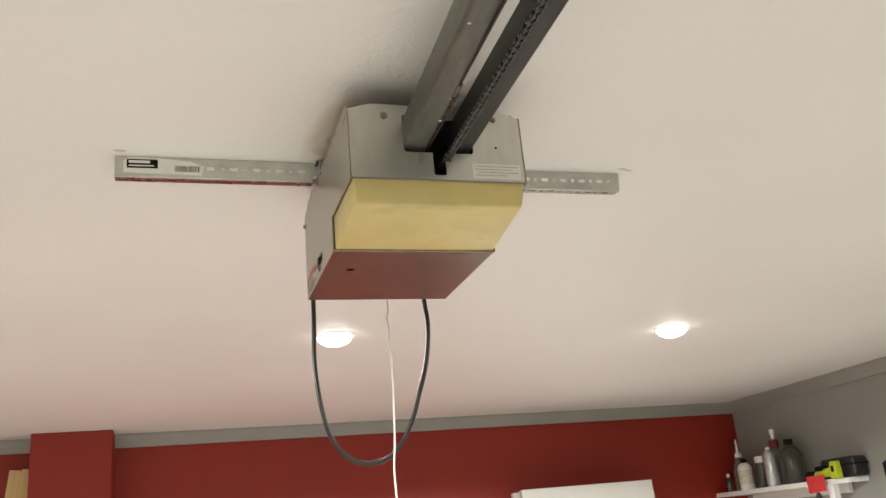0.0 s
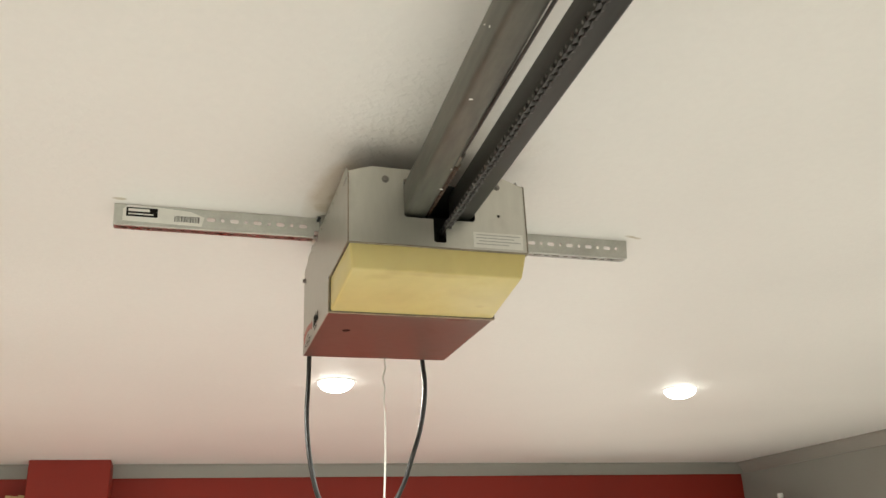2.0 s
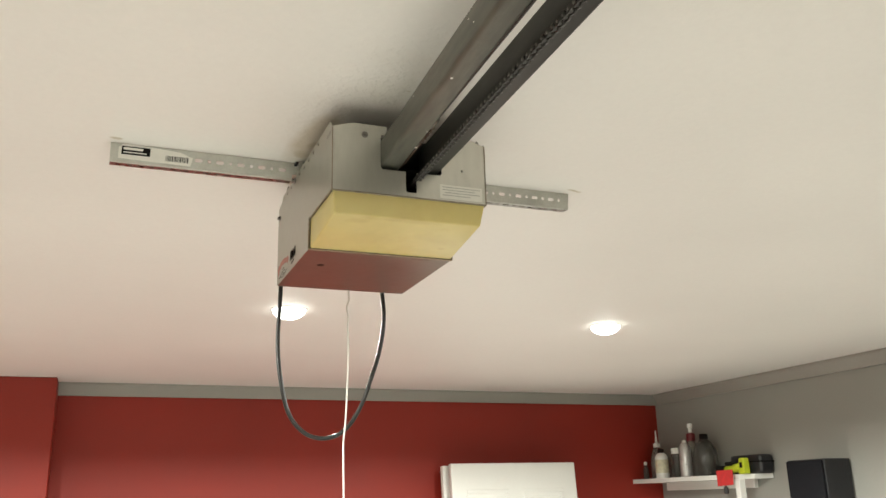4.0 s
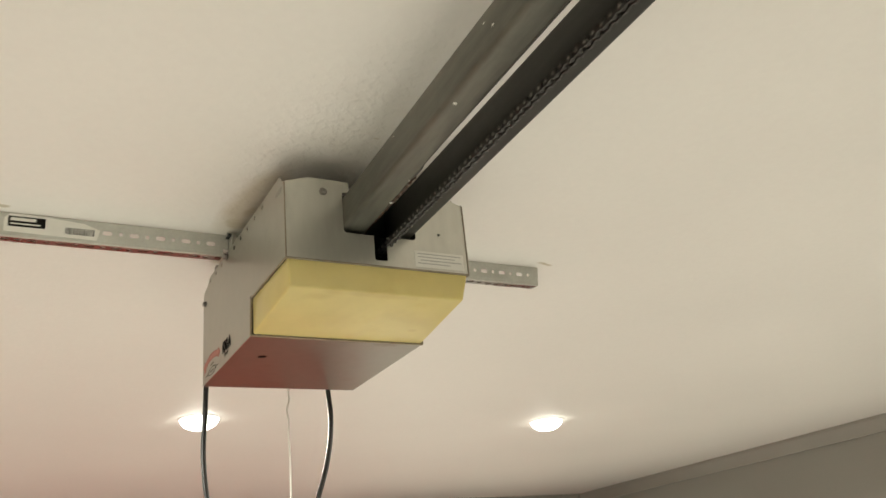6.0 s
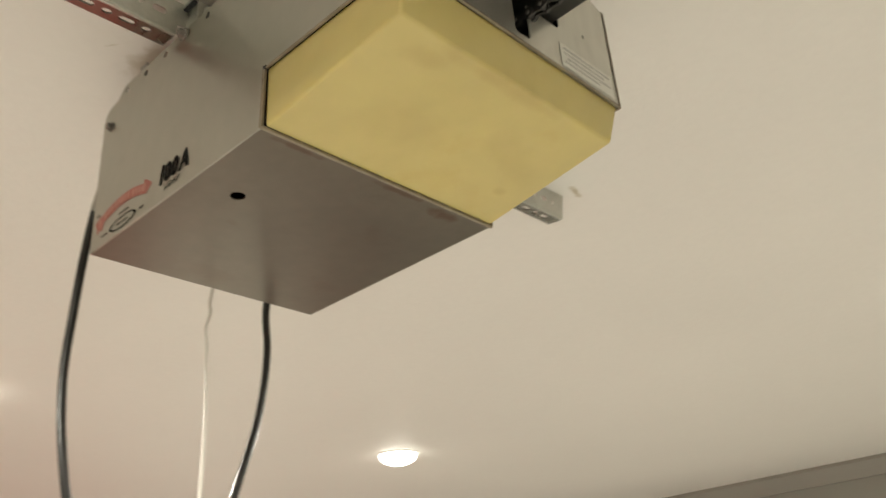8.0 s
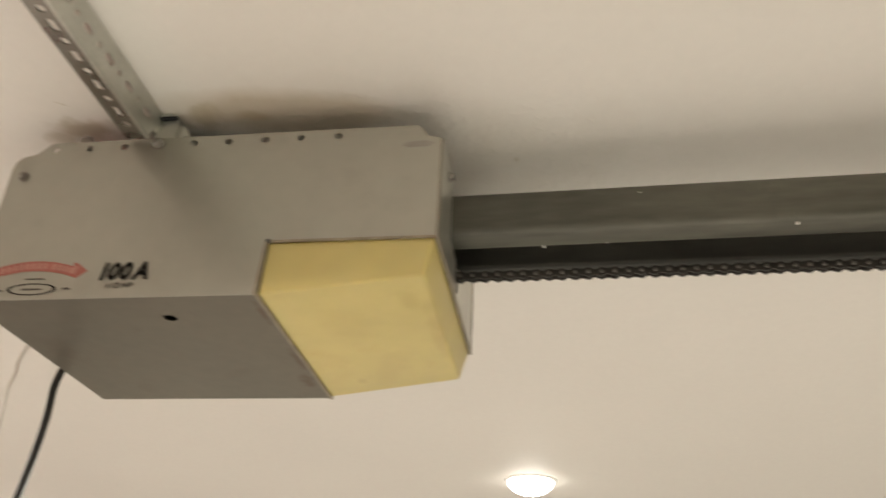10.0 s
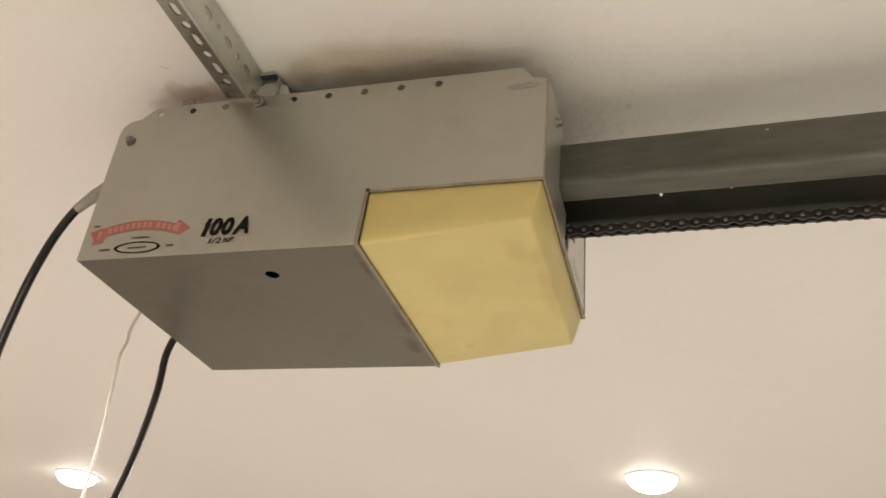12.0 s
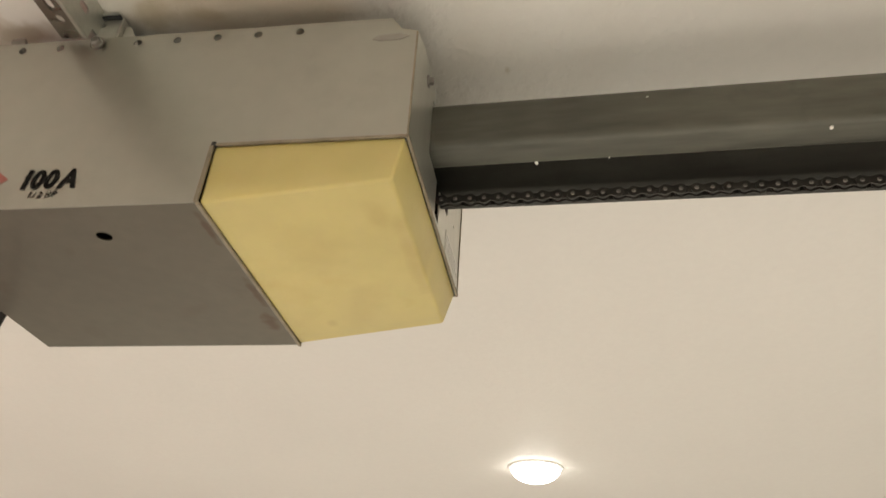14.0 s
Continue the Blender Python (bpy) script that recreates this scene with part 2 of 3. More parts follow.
def hexa(corners, bevel=0.0, seg=2):
    """Eight corners: four below, four above, both in turn."""
    bm = bmesh.new()
    v = [bm.verts.new(c) for c in corners]
    for f in ((0, 1, 2, 3), (4, 5, 6, 7), (0, 1, 5, 4), (1, 2, 6, 5), (2, 3, 7, 6), (3, 0, 4, 7)):
        bm.faces.new([v[i] for i in f])
    bmesh.ops.recalc_face_normals(bm, faces=bm.faces[:])
    if bevel:
        bmesh.ops.bevel(bm, geom=bm.edges[:], offset=bevel, segments=seg, affect="EDGES", profile=0.5)
    return bm


def circle(u, v, r, n=14, ru=None):
    return [(u + (ru or r) * math.cos(2 * math.pi * i / n), v + r * math.sin(2 * math.pi * i / n)) for i in range(n)]


def slot(u, v, r, half, n=6):
    """A rounded slot along u."""
    a = [(u + half + r * math.cos(-math.pi / 2 + math.pi * i / n), v + r * math.sin(-math.pi / 2 + math.pi * i / n)) for i in range(n + 1)]
    b = [(u - half + r * math.cos(math.pi / 2 + math.pi * i / n), v + r * math.sin(math.pi / 2 + math.pi * i / n)) for i in range(n + 1)]
    return a + b


def plate(outer, holes, thick, m):
    """A sheet with holes, drawn in u and v, of some thickness behind its face, at the pose m."""
    bm = bmesh.new()
    edges = []
    for loop in (outer, *holes):
        vs = [bm.verts.new((u, v, 0)) for u, v in loop]
        edges += [bm.edges.new((vs[i], vs[(i + 1) % len(vs)])) for i in range(len(vs))]
    if holes:
        bmesh.ops.triangle_fill(bm, use_beauty=True, use_dissolve=False, edges=edges)
    else:
        bm.faces.new(bm.verts[:])
    ext = bmesh.ops.extrude_face_region(bm, geom=bm.faces[:])
    bmesh.ops.translate(bm, vec=(0, 0, -thick), verts=[g for g in ext["geom"] if isinstance(g, bmesh.types.BMVert)])
    bmesh.ops.transform(bm, matrix=m, verts=bm.verts[:])
    return bm


def axes(origin, u, v):
    u, v = Vector(u), Vector(v)
    w = u.cross(v)
    m = Matrix((u, v, w)).transposed().to_4x4()
    m.translation = origin
    return m


def catmull(points, per=6):
    pts = [Vector(p) for p in points]
    pts = [pts[0] * 2 - pts[1]] + pts + [pts[-1] * 2 - pts[-2]]
    out = []
    for i in range(1, len(pts) - 2):
        a, b, c, d = pts[i - 1:i + 3]
        for k in range(per):
            s = k / per
            out.append(0.5 * (2 * b + (c - a) * s + (2 * a - 5 * b + 4 * c - d) * s * s + (3 * b - a - 3 * c + d) * s ** 3))
    return out + [pts[-2]]


def tube(points, r, n=10):
    bm = bmesh.new()
    rings = []
    side = None
    for i, p in enumerate(points):
        d = (points[min(i + 1, len(points) - 1)] - points[max(i - 1, 0)]).normalized()
        if side is None:
            side = d.orthogonal().normalized()
        side = (side - d * side.dot(d)).normalized()
        up = d.cross(side)
        rr = r[i] if isinstance(r, (list, tuple)) else r
        rings.append([bm.verts.new(p + (side * math.cos(2 * math.pi * k / n) + up * math.sin(2 * math.pi * k / n)) * rr) for k in range(n)])
    for a, b in zip(rings, rings[1:]):
        for k in range(n):
            bm.faces.new((a[k], a[(k + 1) % n], b[(k + 1) % n], b[k]))
    bm.faces.new(rings[0])
    bm.faces.new(rings[-1])
    return bm


def lathe(profile, n=20, at=(0, 0, 0)):
    """A turned shape from (radius, height) pairs, closed below and above."""
    bm = bmesh.new()
    rings = [[bm.verts.new((at[0] + r * math.cos(2 * math.pi * k / n), at[1] + r * math.sin(2 * math.pi * k / n), at[2] + z)) for k in range(n)] for r, z in profile]
    for a, b in zip(rings, rings[1:]):
        for k in range(n):
            bm.faces.new((a[k], a[(k + 1) % n], b[(k + 1) % n], b[k]))
    bm.faces.new(rings[0])
    bm.faces.new(rings[-1])
    return bm


def merge(*bms):
    out = bmesh.new()
    for b in bms:
        me = bpy.data.meshes.new("tmp")
        b.to_mesh(me)
        b.free()
        out.from_mesh(me)
        bpy.data.meshes.remove(me)
    return out


def lettering(name, pieces, height, m, material, parent, shear=0.22, bold=0.0):
    """Words in the built-in font, each piece set from its left edge to its width."""
    bm = bmesh.new()
    for body, left, width in pieces:
        cu = bpy.data.curves.new(name, "FONT")
        cu.body, cu.size, cu.shear, cu.offset, cu.extrude, cu.resolution_u = body, 1.0, shear, bold, 0.006, 4
        tmp = new("tmp_text", cu)
        me = bpy.data.meshes.new_from_object(tmp.evaluated_get(bpy.context.evaluated_depsgraph_get()))
        bpy.data.objects.remove(tmp)
        bpy.data.curves.remove(cu)
        lo = [min(v.co[k] for v in me.vertices) for k in (0, 1)]
        hi = [max(v.co[k] for v in me.vertices) for k in (0, 1)]
        fit = Matrix.Diagonal((width / (hi[0] - lo[0]), height / (hi[1] - lo[1]), 0.02, 1)) @ Matrix.Translation((-lo[0], -lo[1], 0))
        me.transform(Matrix.Translation((left, 0, 0)) @ fit)
        bm.from_mesh(me)
        bpy.data.meshes.remove(me)
    bmesh.ops.transform(bm, matrix=m, verts=bm.verts[:])
    return part(name, bm, material, parent)


def bolt(r, h, m, n=6):
    """A hex head with a washer, standing on the plane w = 0 of m."""
    bm = merge(lathe([(r * 1.5, 0), (r * 1.5, 0.0012)], 14), lathe([(r, 0.0012), (r, h * 0.8), (r * 0.8, h)], n))
    bmesh.ops.transform(bm, matrix=m, verts=bm.verts[:])
    return bm


# ---- the room ----
X0, X1, Y0, Y1 = -3.0, 2.88, -3.3, 3.48


def structure(name, bm, material, label, category):
    return tagged(part(name, bm, material), label, category, kind="structure")


structure("floor", box(X0 - 0.2, X1 + 0.2, Y0 - 0.2, Y1 + 0.2, -0.15, 0), M_FLOOR, "bare grey concrete garage floor", "floor")
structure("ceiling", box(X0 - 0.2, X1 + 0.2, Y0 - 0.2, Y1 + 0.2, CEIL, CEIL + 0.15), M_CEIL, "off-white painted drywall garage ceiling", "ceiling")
structure("wall_north", box(X0, X1, Y1, Y1 + 0.15, 0, CEIL), M_RED, "dark red painted garage wall", "wall")
structure("wall_east", box(X1, X1 + 0.15, Y0, Y1 + 0.15, 0, CEIL), M_GREYWALL, "grey painted garage side wall", "wall")
# Unseen west and south walls, toned pale to bounce light onto the ceiling.
structure("wall_west", box(X0 - 0.15, X0, Y0, Y1 + 0.15, 0, CEIL), M_PALE, "unseen garage side wall, pale to bounce light", "wall")
structure("wall_south", box(X0, X1, Y0 - 0.15, Y0, 0, CEIL), M_PALE, "plain unseen wall closing the garage, pale to bounce light", "wall")
structure("column", box(-0.962, -0.614, 3.275, Y1, 0, CEIL, 0.004), M_RED, "square red painted pier against the red wall", "column")


def cove(along, a, b, name):
    """A slanted trim board between wall and ceiling."""
    prof = [(0.0, -0.062), (0.012, -0.062), (0.045, -0.012), (0.045, 0.0), (0.0, 0.0)]
    bm = bmesh.new()
    ends = []
    for s in (a, b):
        ring = []
        for o, dz in prof:
            ring.append(bm.verts.new((s, Y1 - o, CEIL + dz) if along == "x" else (X1 - o, s, CEIL + dz)))
        ends.append(ring)
    for k in range(len(prof)):
        bm.faces.new((ends[0][k], ends[0][(k + 1) % 5], ends[1][(k + 1) % 5], ends[1][k]))
    bm.faces.new(ends[0])
    bm.faces.new(ends[1])
    structure(name, bm, M_TRIM, "grey painted trim strip under the ceiling", "trim")


cove("x", -0.614, X1 - 0.0, "trim")
cove("x", X0, -0.962, "trim")
cove("y", Y0, Y1 - 0.046, "trim")


def ceiling_light(x, y):
    e = empty("ceiling_light", (x, y, CEIL), "round white recessed downlight, switched on, in the ceiling", "ceiling light", "ceiling downlights")
    ring = lathe([(0.0600, 0.0), (0.0600, -0.0015), (0.0575, -0.003), (0.054, -0.003), (0.054, 0.0)], 40)
    smooth(part("trim_ring", ring, M_TRIMRING, e))
    # Dome deepened so the lens looks as round as its glare.
    lens = lathe([(0.0535 * math.cos(a), -0.003 - 0.030 * math.sin(a)) for a in [math.pi / 2 * k / 7 * 0.97 for k in range(8)]], 32)
    smooth(part("lens", lens, M_GLOW, e, "glowing lens, domed to imitate its glare"), 60)
    la = bpy.data.lights.new("downlight_beam", "AREA")
    la.shape, la.size, la.energy, la.color = "DISK", 0.09, LAMP_WATTS, LAMP_COLOUR
    la.spread = radians(163)
    lo = new("downlight_beam", la)
    lo.matrix_world = pose(x, y, CEIL - 0.040)
    return e


for lx, ly in LIGHTS:
    ceiling_light(lx, ly)

# ---- garage door opener ----
HW, L, ZB, ZN, ZT = 0.1275, 0.42, 2.239, 2.290, 2.394
NOTCH = 0.149
opener = empty("garage_door_opener", (0, 0.2, ZB), "grey sheet-metal garage door opener with yellowed lens under the ceiling", "door opener")
inv = Matrix.Translation((0, -0.2, -ZB))


def opart(name, bm, material, label="", parent=None):
    bmesh.ops.transform(bm, matrix=inv, verts=bm.verts[:])
    return part(name, bm, material, parent or opener, label)


LEFT = axes((-HW, 0, 0), (0, -1, 0), (0, 0, 1))     # u = -y
RIGHT = axes((HW, 0, 0), (0, 1, 0), (0, 0, 1))      # u = y
FRONT = axes((0, 0, 0), (1, 0, 0), (0, 0, 1))
UNDER = axes((0, 0, ZB), (1, 0, 0), (0, -1, 0))     # v = -y
REAR = axes((0, L, 0), (-1, 0, 0), (0, 0, 1))

side = [(0, ZN), (0, ZT), (0.014, ZT + 0.003), (0.398, ZT + 0.003), (0.412, 2.3945), (0.418, 2.389), (L, 2.380),
        (L, ZB), (NOTCH + 0.003, ZB), (NOTCH, ZN)]
flange = [(0.012, 2.392), (0.014, 2.400), (0.022, 2.4105), (0.387, 2.4105), (0.403, 2.3965), (0.403, 2.392)]
holes = [circle(0.0980 + 0.0354 * k, 2.4025, 0.0035, 12) for k in range(9)]
for m, sgn in ((LEFT, -1), (RIGHT, 1)):
    o = [(sgn * u, v) for u, v in side]
    h = [[(sgn * u, v) for u, v in c] for c in holes]
    panel = opart("side_panel", plate(o, [], 0.0012, m), M_STEEL)
    fl = [(sgn * u, v) for u, v in flange]
    opart("flange", plate(fl, h, 0.0012, m @ Matrix.Translation((0, 0, -0.0016))), M_STEEL, parent=panel)

ft = [(-HW + 0.0005, ZN), (HW - 0.0005, ZN), (HW - 0.0005, ZT - 0.002), (0.112, ZT + 0.003), (0.095, ZT + 0.010), (0.052, ZT + 0.010),
      (0.052, 2.336), (0.049, 2.332), (0.009, 2.332), (0.009, 2.300), (0.007, 2.298), (-0.007, 2.298), (-0.009, 2.300), (-0.009, 2.332),
      (-0.047, 2.332), (-0.050, 2.335), (-0.050, 2.388), (-0.040, 2.390), (-0.040, ZT + 0.010), (-0.095, ZT + 0.010), (-0.112, ZT + 0.005), (-HW + 0.0005, ZT)]
opart("front_panel", plate(ft, [circle(0.087, 2.344, 0.002, 8)], 0.0012, FRONT), M_ZINC_LIT, "galvanised front sheet, lamp light painted into its tone")
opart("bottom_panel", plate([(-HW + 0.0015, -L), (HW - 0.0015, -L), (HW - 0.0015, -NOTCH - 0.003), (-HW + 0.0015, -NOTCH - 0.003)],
                            [circle(-0.084, -0.247, 0.0065, 16)], 0.0012, UNDER), M_UNDER, "stained steel bottom sheet, shade painted into its tone")
opart("rear_panel", plate([(-HW + 0.0015, ZB + 0.0015), (HW - 0.0015, ZB + 0.0015), (HW - 0.0015, 2.38), (-HW + 0.0015, 2.38)], [], 0.0012, REAR), M_STEEL)
# Unseen black lid and block, added so the housing's inside reads dark.
opart("added_lid", box(-HW + 0.002, HW - 0.002, 0.004, L - 0.004, 2.384, 2.386), M_DARK)
opart("dark_filler", box(-0.10, 0.10, 0.09, 0.40, 2.262, 2.376, 0.004), M_DARK, "black block standing in for the unlit housing inside")

lens = hexa([(-0.1205, 0.010, 2.2565), (0.1205, 0.010, 2.2565), (HW - 0.0022, NOTCH + 0.0022, ZB + 0.0005), (-HW + 0.0022, NOTCH + 0.0022, ZB + 0.0005),
             (-HW + 0.0018, 0.0012, ZN + 0.001), (HW - 0.0018, 0.0012, ZN + 0.001), (HW - 0.0018, NOTCH, ZN + 0.001), (-HW + 0.0018, NOTCH, ZN + 0.001)], 0.0028, 3)
smooth(opart("light_lens", lens, M_LENS, "yellowed translucent plastic light lens"), 30)

# rusty lips of the sheet round the lens
e = 0.0022
for x in (-HW, HW):
    opart("lip", box(x - e / 2, x + e / 2, 0.0, NOTCH + 0.001, ZN - 0.001, ZN + 0.0012, 0.0004, 1), M_EDGE)
    opart("lip", hexa([(x - e / 2, NOTCH + 0.002, ZB), (x + e / 2, NOTCH + 0.002, ZB), (x + e / 2, NOTCH + 0.005, ZB), (x - e / 2, NOTCH + 0.005, ZB),
                       (x - e / 2, NOTCH - 0.001, ZN), (x + e / 2, NOTCH - 0.001, ZN), (x + e / 2, NOTCH + 0.002, ZN), (x - e / 2, NOTCH + 0.002, ZN)]), M_EDGE)
opart("lip", box(-HW, HW, NOTCH + 0.001, NOTCH + 0.004, ZB - 0.0018, ZB + 0.001, 0.0005, 1), M_EDGE)
opart("lip", box(-HW, HW, -0.0016, 0.0006, ZN - 0.0016, ZN + 0.0008, 0.0004, 1), M_EDGE)

for x in (-HW, HW):
    opart("seam", box(x - 0.0008, x + 0.0008, -0.0009, 0.0004, ZN + 0.001, ZT - 0.002), M_EDGE)
opart("paint_smear", plate([(-0.036, 2.3870), (-0.030, 2.3845), (-0.012, 2.3850), (-0.006, 2.3885), (-0.014, 2.3915), (-0.032, 2.3905)], [], 0.0003, LEFT @ Matrix.Translation((0, 0, 0.0004))), M_RELIEF, "pale smear of ceiling paint")

# screws on the housing
for m, u, v, r in ((LEFT, -0.405, 2.371, 0.0035), (RIGHT, 0.405, 2.371, 0.0035), (FRONT, -0.076, 2.386, 0.0035), (FRONT, 0.087, 2.388, 0.003)):
    opart("screw", bolt(r, 0.005, m @ Matrix.Translation((u, v, 0))), M_BOLT)

opart("clip", hexa([(-HW + 0.003, 0.346, 2.404), (-HW + 0.012, 0.346, 2.404), (-HW + 0.012, 0.362, 2.404), (-HW + 0.003, 0.362, 2.404),
                    (-HW + 0.003, 0.349, 2.4195), (-HW + 0.010, 0.349, 2.4160), (-HW + 0.010, 0.362, 2.4160), (-HW + 0.003, 0.362, 2.4185)], 0.0008, 1), M_BOLT, "small dark steel clip behind the flange")
# Solid black block paints the gap's shade at the lens corner.
opart("gap_shade", box(-HW - 0.0013, -HW + 0.002, NOTCH - 0.0022, NOTCH + 0.0012, ZN - 0.001, ZN + 0.0022), M_DARK, "black block painting the dark gap at the sheet corner")

# rating label on the front panel
lab = opart("rating_label", plate([(0.048, 2.2945), (0.121, 2.2945), (0.121, 2.3175), (0.048, 2.3175)], [], 0.0004, FRONT @ Matrix.Translation((0, 0, 0.0006))), M_PAPER, "white printed rating label")
for k, (a, b) in enumerate(((0.052, 0.117), (0.052, 0.108), (0.056, 0.117), (0.052, 0.100))):
    zz = 2.3135 - 0.0045 * k
    opart("print_line", box(a, b, -0.0009, -0.0005, zz - 0.0006, zz + 0.0006), M_GREYINK, parent=lab)

# emblem and model lettering on the left side
def arc_band(u0, u1, v, rise, half, n=18):
    top = [(u0 + (u1 - u0) * i / n, v + rise * (1 - (2 * i / n - 1) ** 2) + half) for i in range(n + 1)]
    bot = [(u0 + (u1 - u0) * i / n, v + rise * (1 - (2 * i / n - 1) ** 2) - half) for i in range(n, -1, -1)]
    return top + bot


DEC = LEFT @ Matrix.Translation((0, 0, 0.0005))
DEC2 = LEFT @ Matrix.Translation((0, 0, 0.0008))
DEC0 = LEFT @ Matrix.Translation((0, 0, 0.00035))
emblem = opart("emblem", plate(arc_band(-0.402, -0.325, 2.2655, 0.0065, 0.0050), [], 0.0003, DEC), M_REDINK, "red ribbon-shaped emblem")
opart("ribbon_tail", plate([(-0.4145, 2.2668), (-0.4030, 2.2720), (-0.4005, 2.2690), (-0.3960, 2.2672), (-0.3985, 2.2555), (-0.4050, 2.2562), (-0.4085, 2.2535), (-0.4095, 2.2605)], [], 0.0002, DEC0), M_REDINK, parent=emblem)
opart("ribbon_tail", plate([(-0.326, 2.2750), (-0.3215, 2.2735), (-0.3115, 2.2660), (-0.3215, 2.2590), (-0.3265, 2.2610)], [], 0.0002, DEC0), M_REDINK, parent=emblem)
for u, v, w in ((-0.4035, 2.2640, 0.0016), (-0.3235, 2.2672, 0.0016)):
    opart("ribbon_fold", plate([(u - w, v - 0.0042), (u, v - 0.0046), (u + w, v), (u + w, v + 0.0040), (u - w, v + 0.0036)], [], 0.0003, DEC2), M_PINKINK, parent=emblem)
for k in range(12):
    u = -0.3955 + 0.0058 * k + (0.003 if k > 7 else 0)
    s = 1 - (2 * (u + 0.402) / 0.077 - 1) ** 2
    vv = 2.2655 + 0.0065 * s
    opart("ribbon_mark", plate([(u, vv - 0.0028), (u + 0.0033, vv - 0.0028), (u + 0.0033, vv + 0.0028), (u, vv + 0.0028)], [], 0.0003, DEC2), M_PINKINK, parent=emblem)
opart("emblem_ring", plate(circle(-0.3605, 2.2488, 0.0058, 32, 0.0235), [circle(-0.3605, 2.2488, 0.0050, 32, 0.0205)], 0.0003, DEC), M_INK, parent=emblem)
for a, b, v, h in ((-0.370, -0.351, 2.2487, 0.0007), (-0.399, -0.388, 2.2480, 0.0009), (-0.331, -0.324, 2.2488, 0.0009), (-0.4125, -0.4065, 2.2738, 0.0009), (-0.369, -0.351, 2.2590, 0.0006)):
    opart("emblem_line", plate([(a, v - h), (b, v - h), (b, v + h), (a, v + h)], [], 0.0003, DEC), M_FAINT, parent=emblem)
lettering("model_lettering", [("1", 0.0, 0.0072), ("0", 0.0074, 0.0112), ("0", 0.0187, 0.0112), ("A", 0.0297, 0.0158)], 0.0178,
          inv @ LEFT @ Matrix.Translation((-0.2985, 2.2558, 0.0006)), M_INK, opener, 0.22, 0.045)
opart("model_lettering", plate([(-0.2975, 2.2664), (-0.2966, 2.2690), (-0.2938, 2.2734), (-0.2918, 2.2734), (-0.2926, 2.2700)], [], 0.0003, DEC), M_INK)
lettering("power_lettering", [("1", 0.0, 0.0022), ("/", 0.0034, 0.0036), ("2", 0.0070, 0.0046), ("H", 0.0140, 0.0046), ("P", 0.0194, 0.0044)], 0.0052,
          inv @ LEFT @ Matrix.Translation((-0.2895, 2.2480, 0.0006)), M_INK, opener, 0.22, 0.004)

# ---- rail with chain ----
YAW, PITCHED = radians(2.3), radians(0.8)
RL = 3.27
rail = empty("opener_rail", (0.0, 0.03, 2.338), "pair of dark grey steel rail tubes running from the door opener", "rail")
rail.rotation_euler = (PITCHED, 0, -YAW)


def rect_tube(x0, x1, z0, z1, y0, y1, r=0.006, t=0.002, seg=4):
    ring = []
    for cx, cz, a0 in ((x1 - r, z1 - r, 0), (x0 + r, z1 - r, 90), (x0 + r, z0 + r, 180), (x1 - r, z0 + r, 270)):
        for k in range(seg + 1):
            a = radians(a0 + 90 * k / seg)
            ring.append((cx + r * math.cos(a), cz + r * math.sin(a)))
    bm = bmesh.new()
    a = [bm.verts.new((x, y0, z)) for x, z in ring]
    b = [bm.verts.new((x, y1, z)) for x, z in ring]
    n = len(ring)
    for k in range(n):
        bm.faces.new((a[k], a[(k + 1) % n], b[(k + 1) % n], b[k]))
    bm.faces.new(a)
    bm.faces.new(b)
    return bm


left_tube = smooth(part("rail_tube", rect_tube(-0.0487, -0.0145, 0.0, 0.0455, -RL, 0.0), M_RAIL, rail))
left_tube.rotation_euler = (0, 0, radians(-0.55))
smooth(part("rail_tube", rect_tube(0.0235, 0.0515, 0.0, 0.047, -RL, 0.0), M_RAILDARK, rail, "near-black steel tube"))

for yy, zz, r in ((-0.445, 0.020, 0.0016), (-0.60, 0.012, 0.002), (-0.43, 0.032, 0.0012), (-0.21, 0.036, 0.0008), (-0.72, 0.03, 0.002)):
    sp = lathe([(r, 0), (r * 0.8, 0.0005)], 7)
    bmesh.ops.transform(sp, matrix=Matrix.Translation((-0.0487 if zz > 0.006 else -0.0475, yy, zz)) @ pose(0, 0, 0, 0, -90, 0) @ Matrix.Diagonal((0.6, 1.3, 1, 1)), verts=sp.verts[:])
    part("paint_speck", sp, M_PAPER, left_tube)

for xx, yy, r in ((-0.0405, -0.345, 0.0019), (-0.0175, -0.118, 0.0019), (-0.0190, -0.178, 0.0008)):
    sp = lathe([(r, -0.0006), (r, 0.0002)], 7)
    bmesh.ops.transform(sp, matrix=Matrix.Translation((xx, yy, 0)) @ Matrix.Diagonal((1.2, 0.8, 1, 1)), verts=sp.verts[:])
    part("paint_speck", sp, M_PAPER, left_tube)

chain = empty("drive_chain", (0.0, 0.03, 2.338), "oily dark roller chain running along the rail", "chain")
chain.rotation_euler = (PITCHED, 0, -YAW)
PITCH = 0.0127


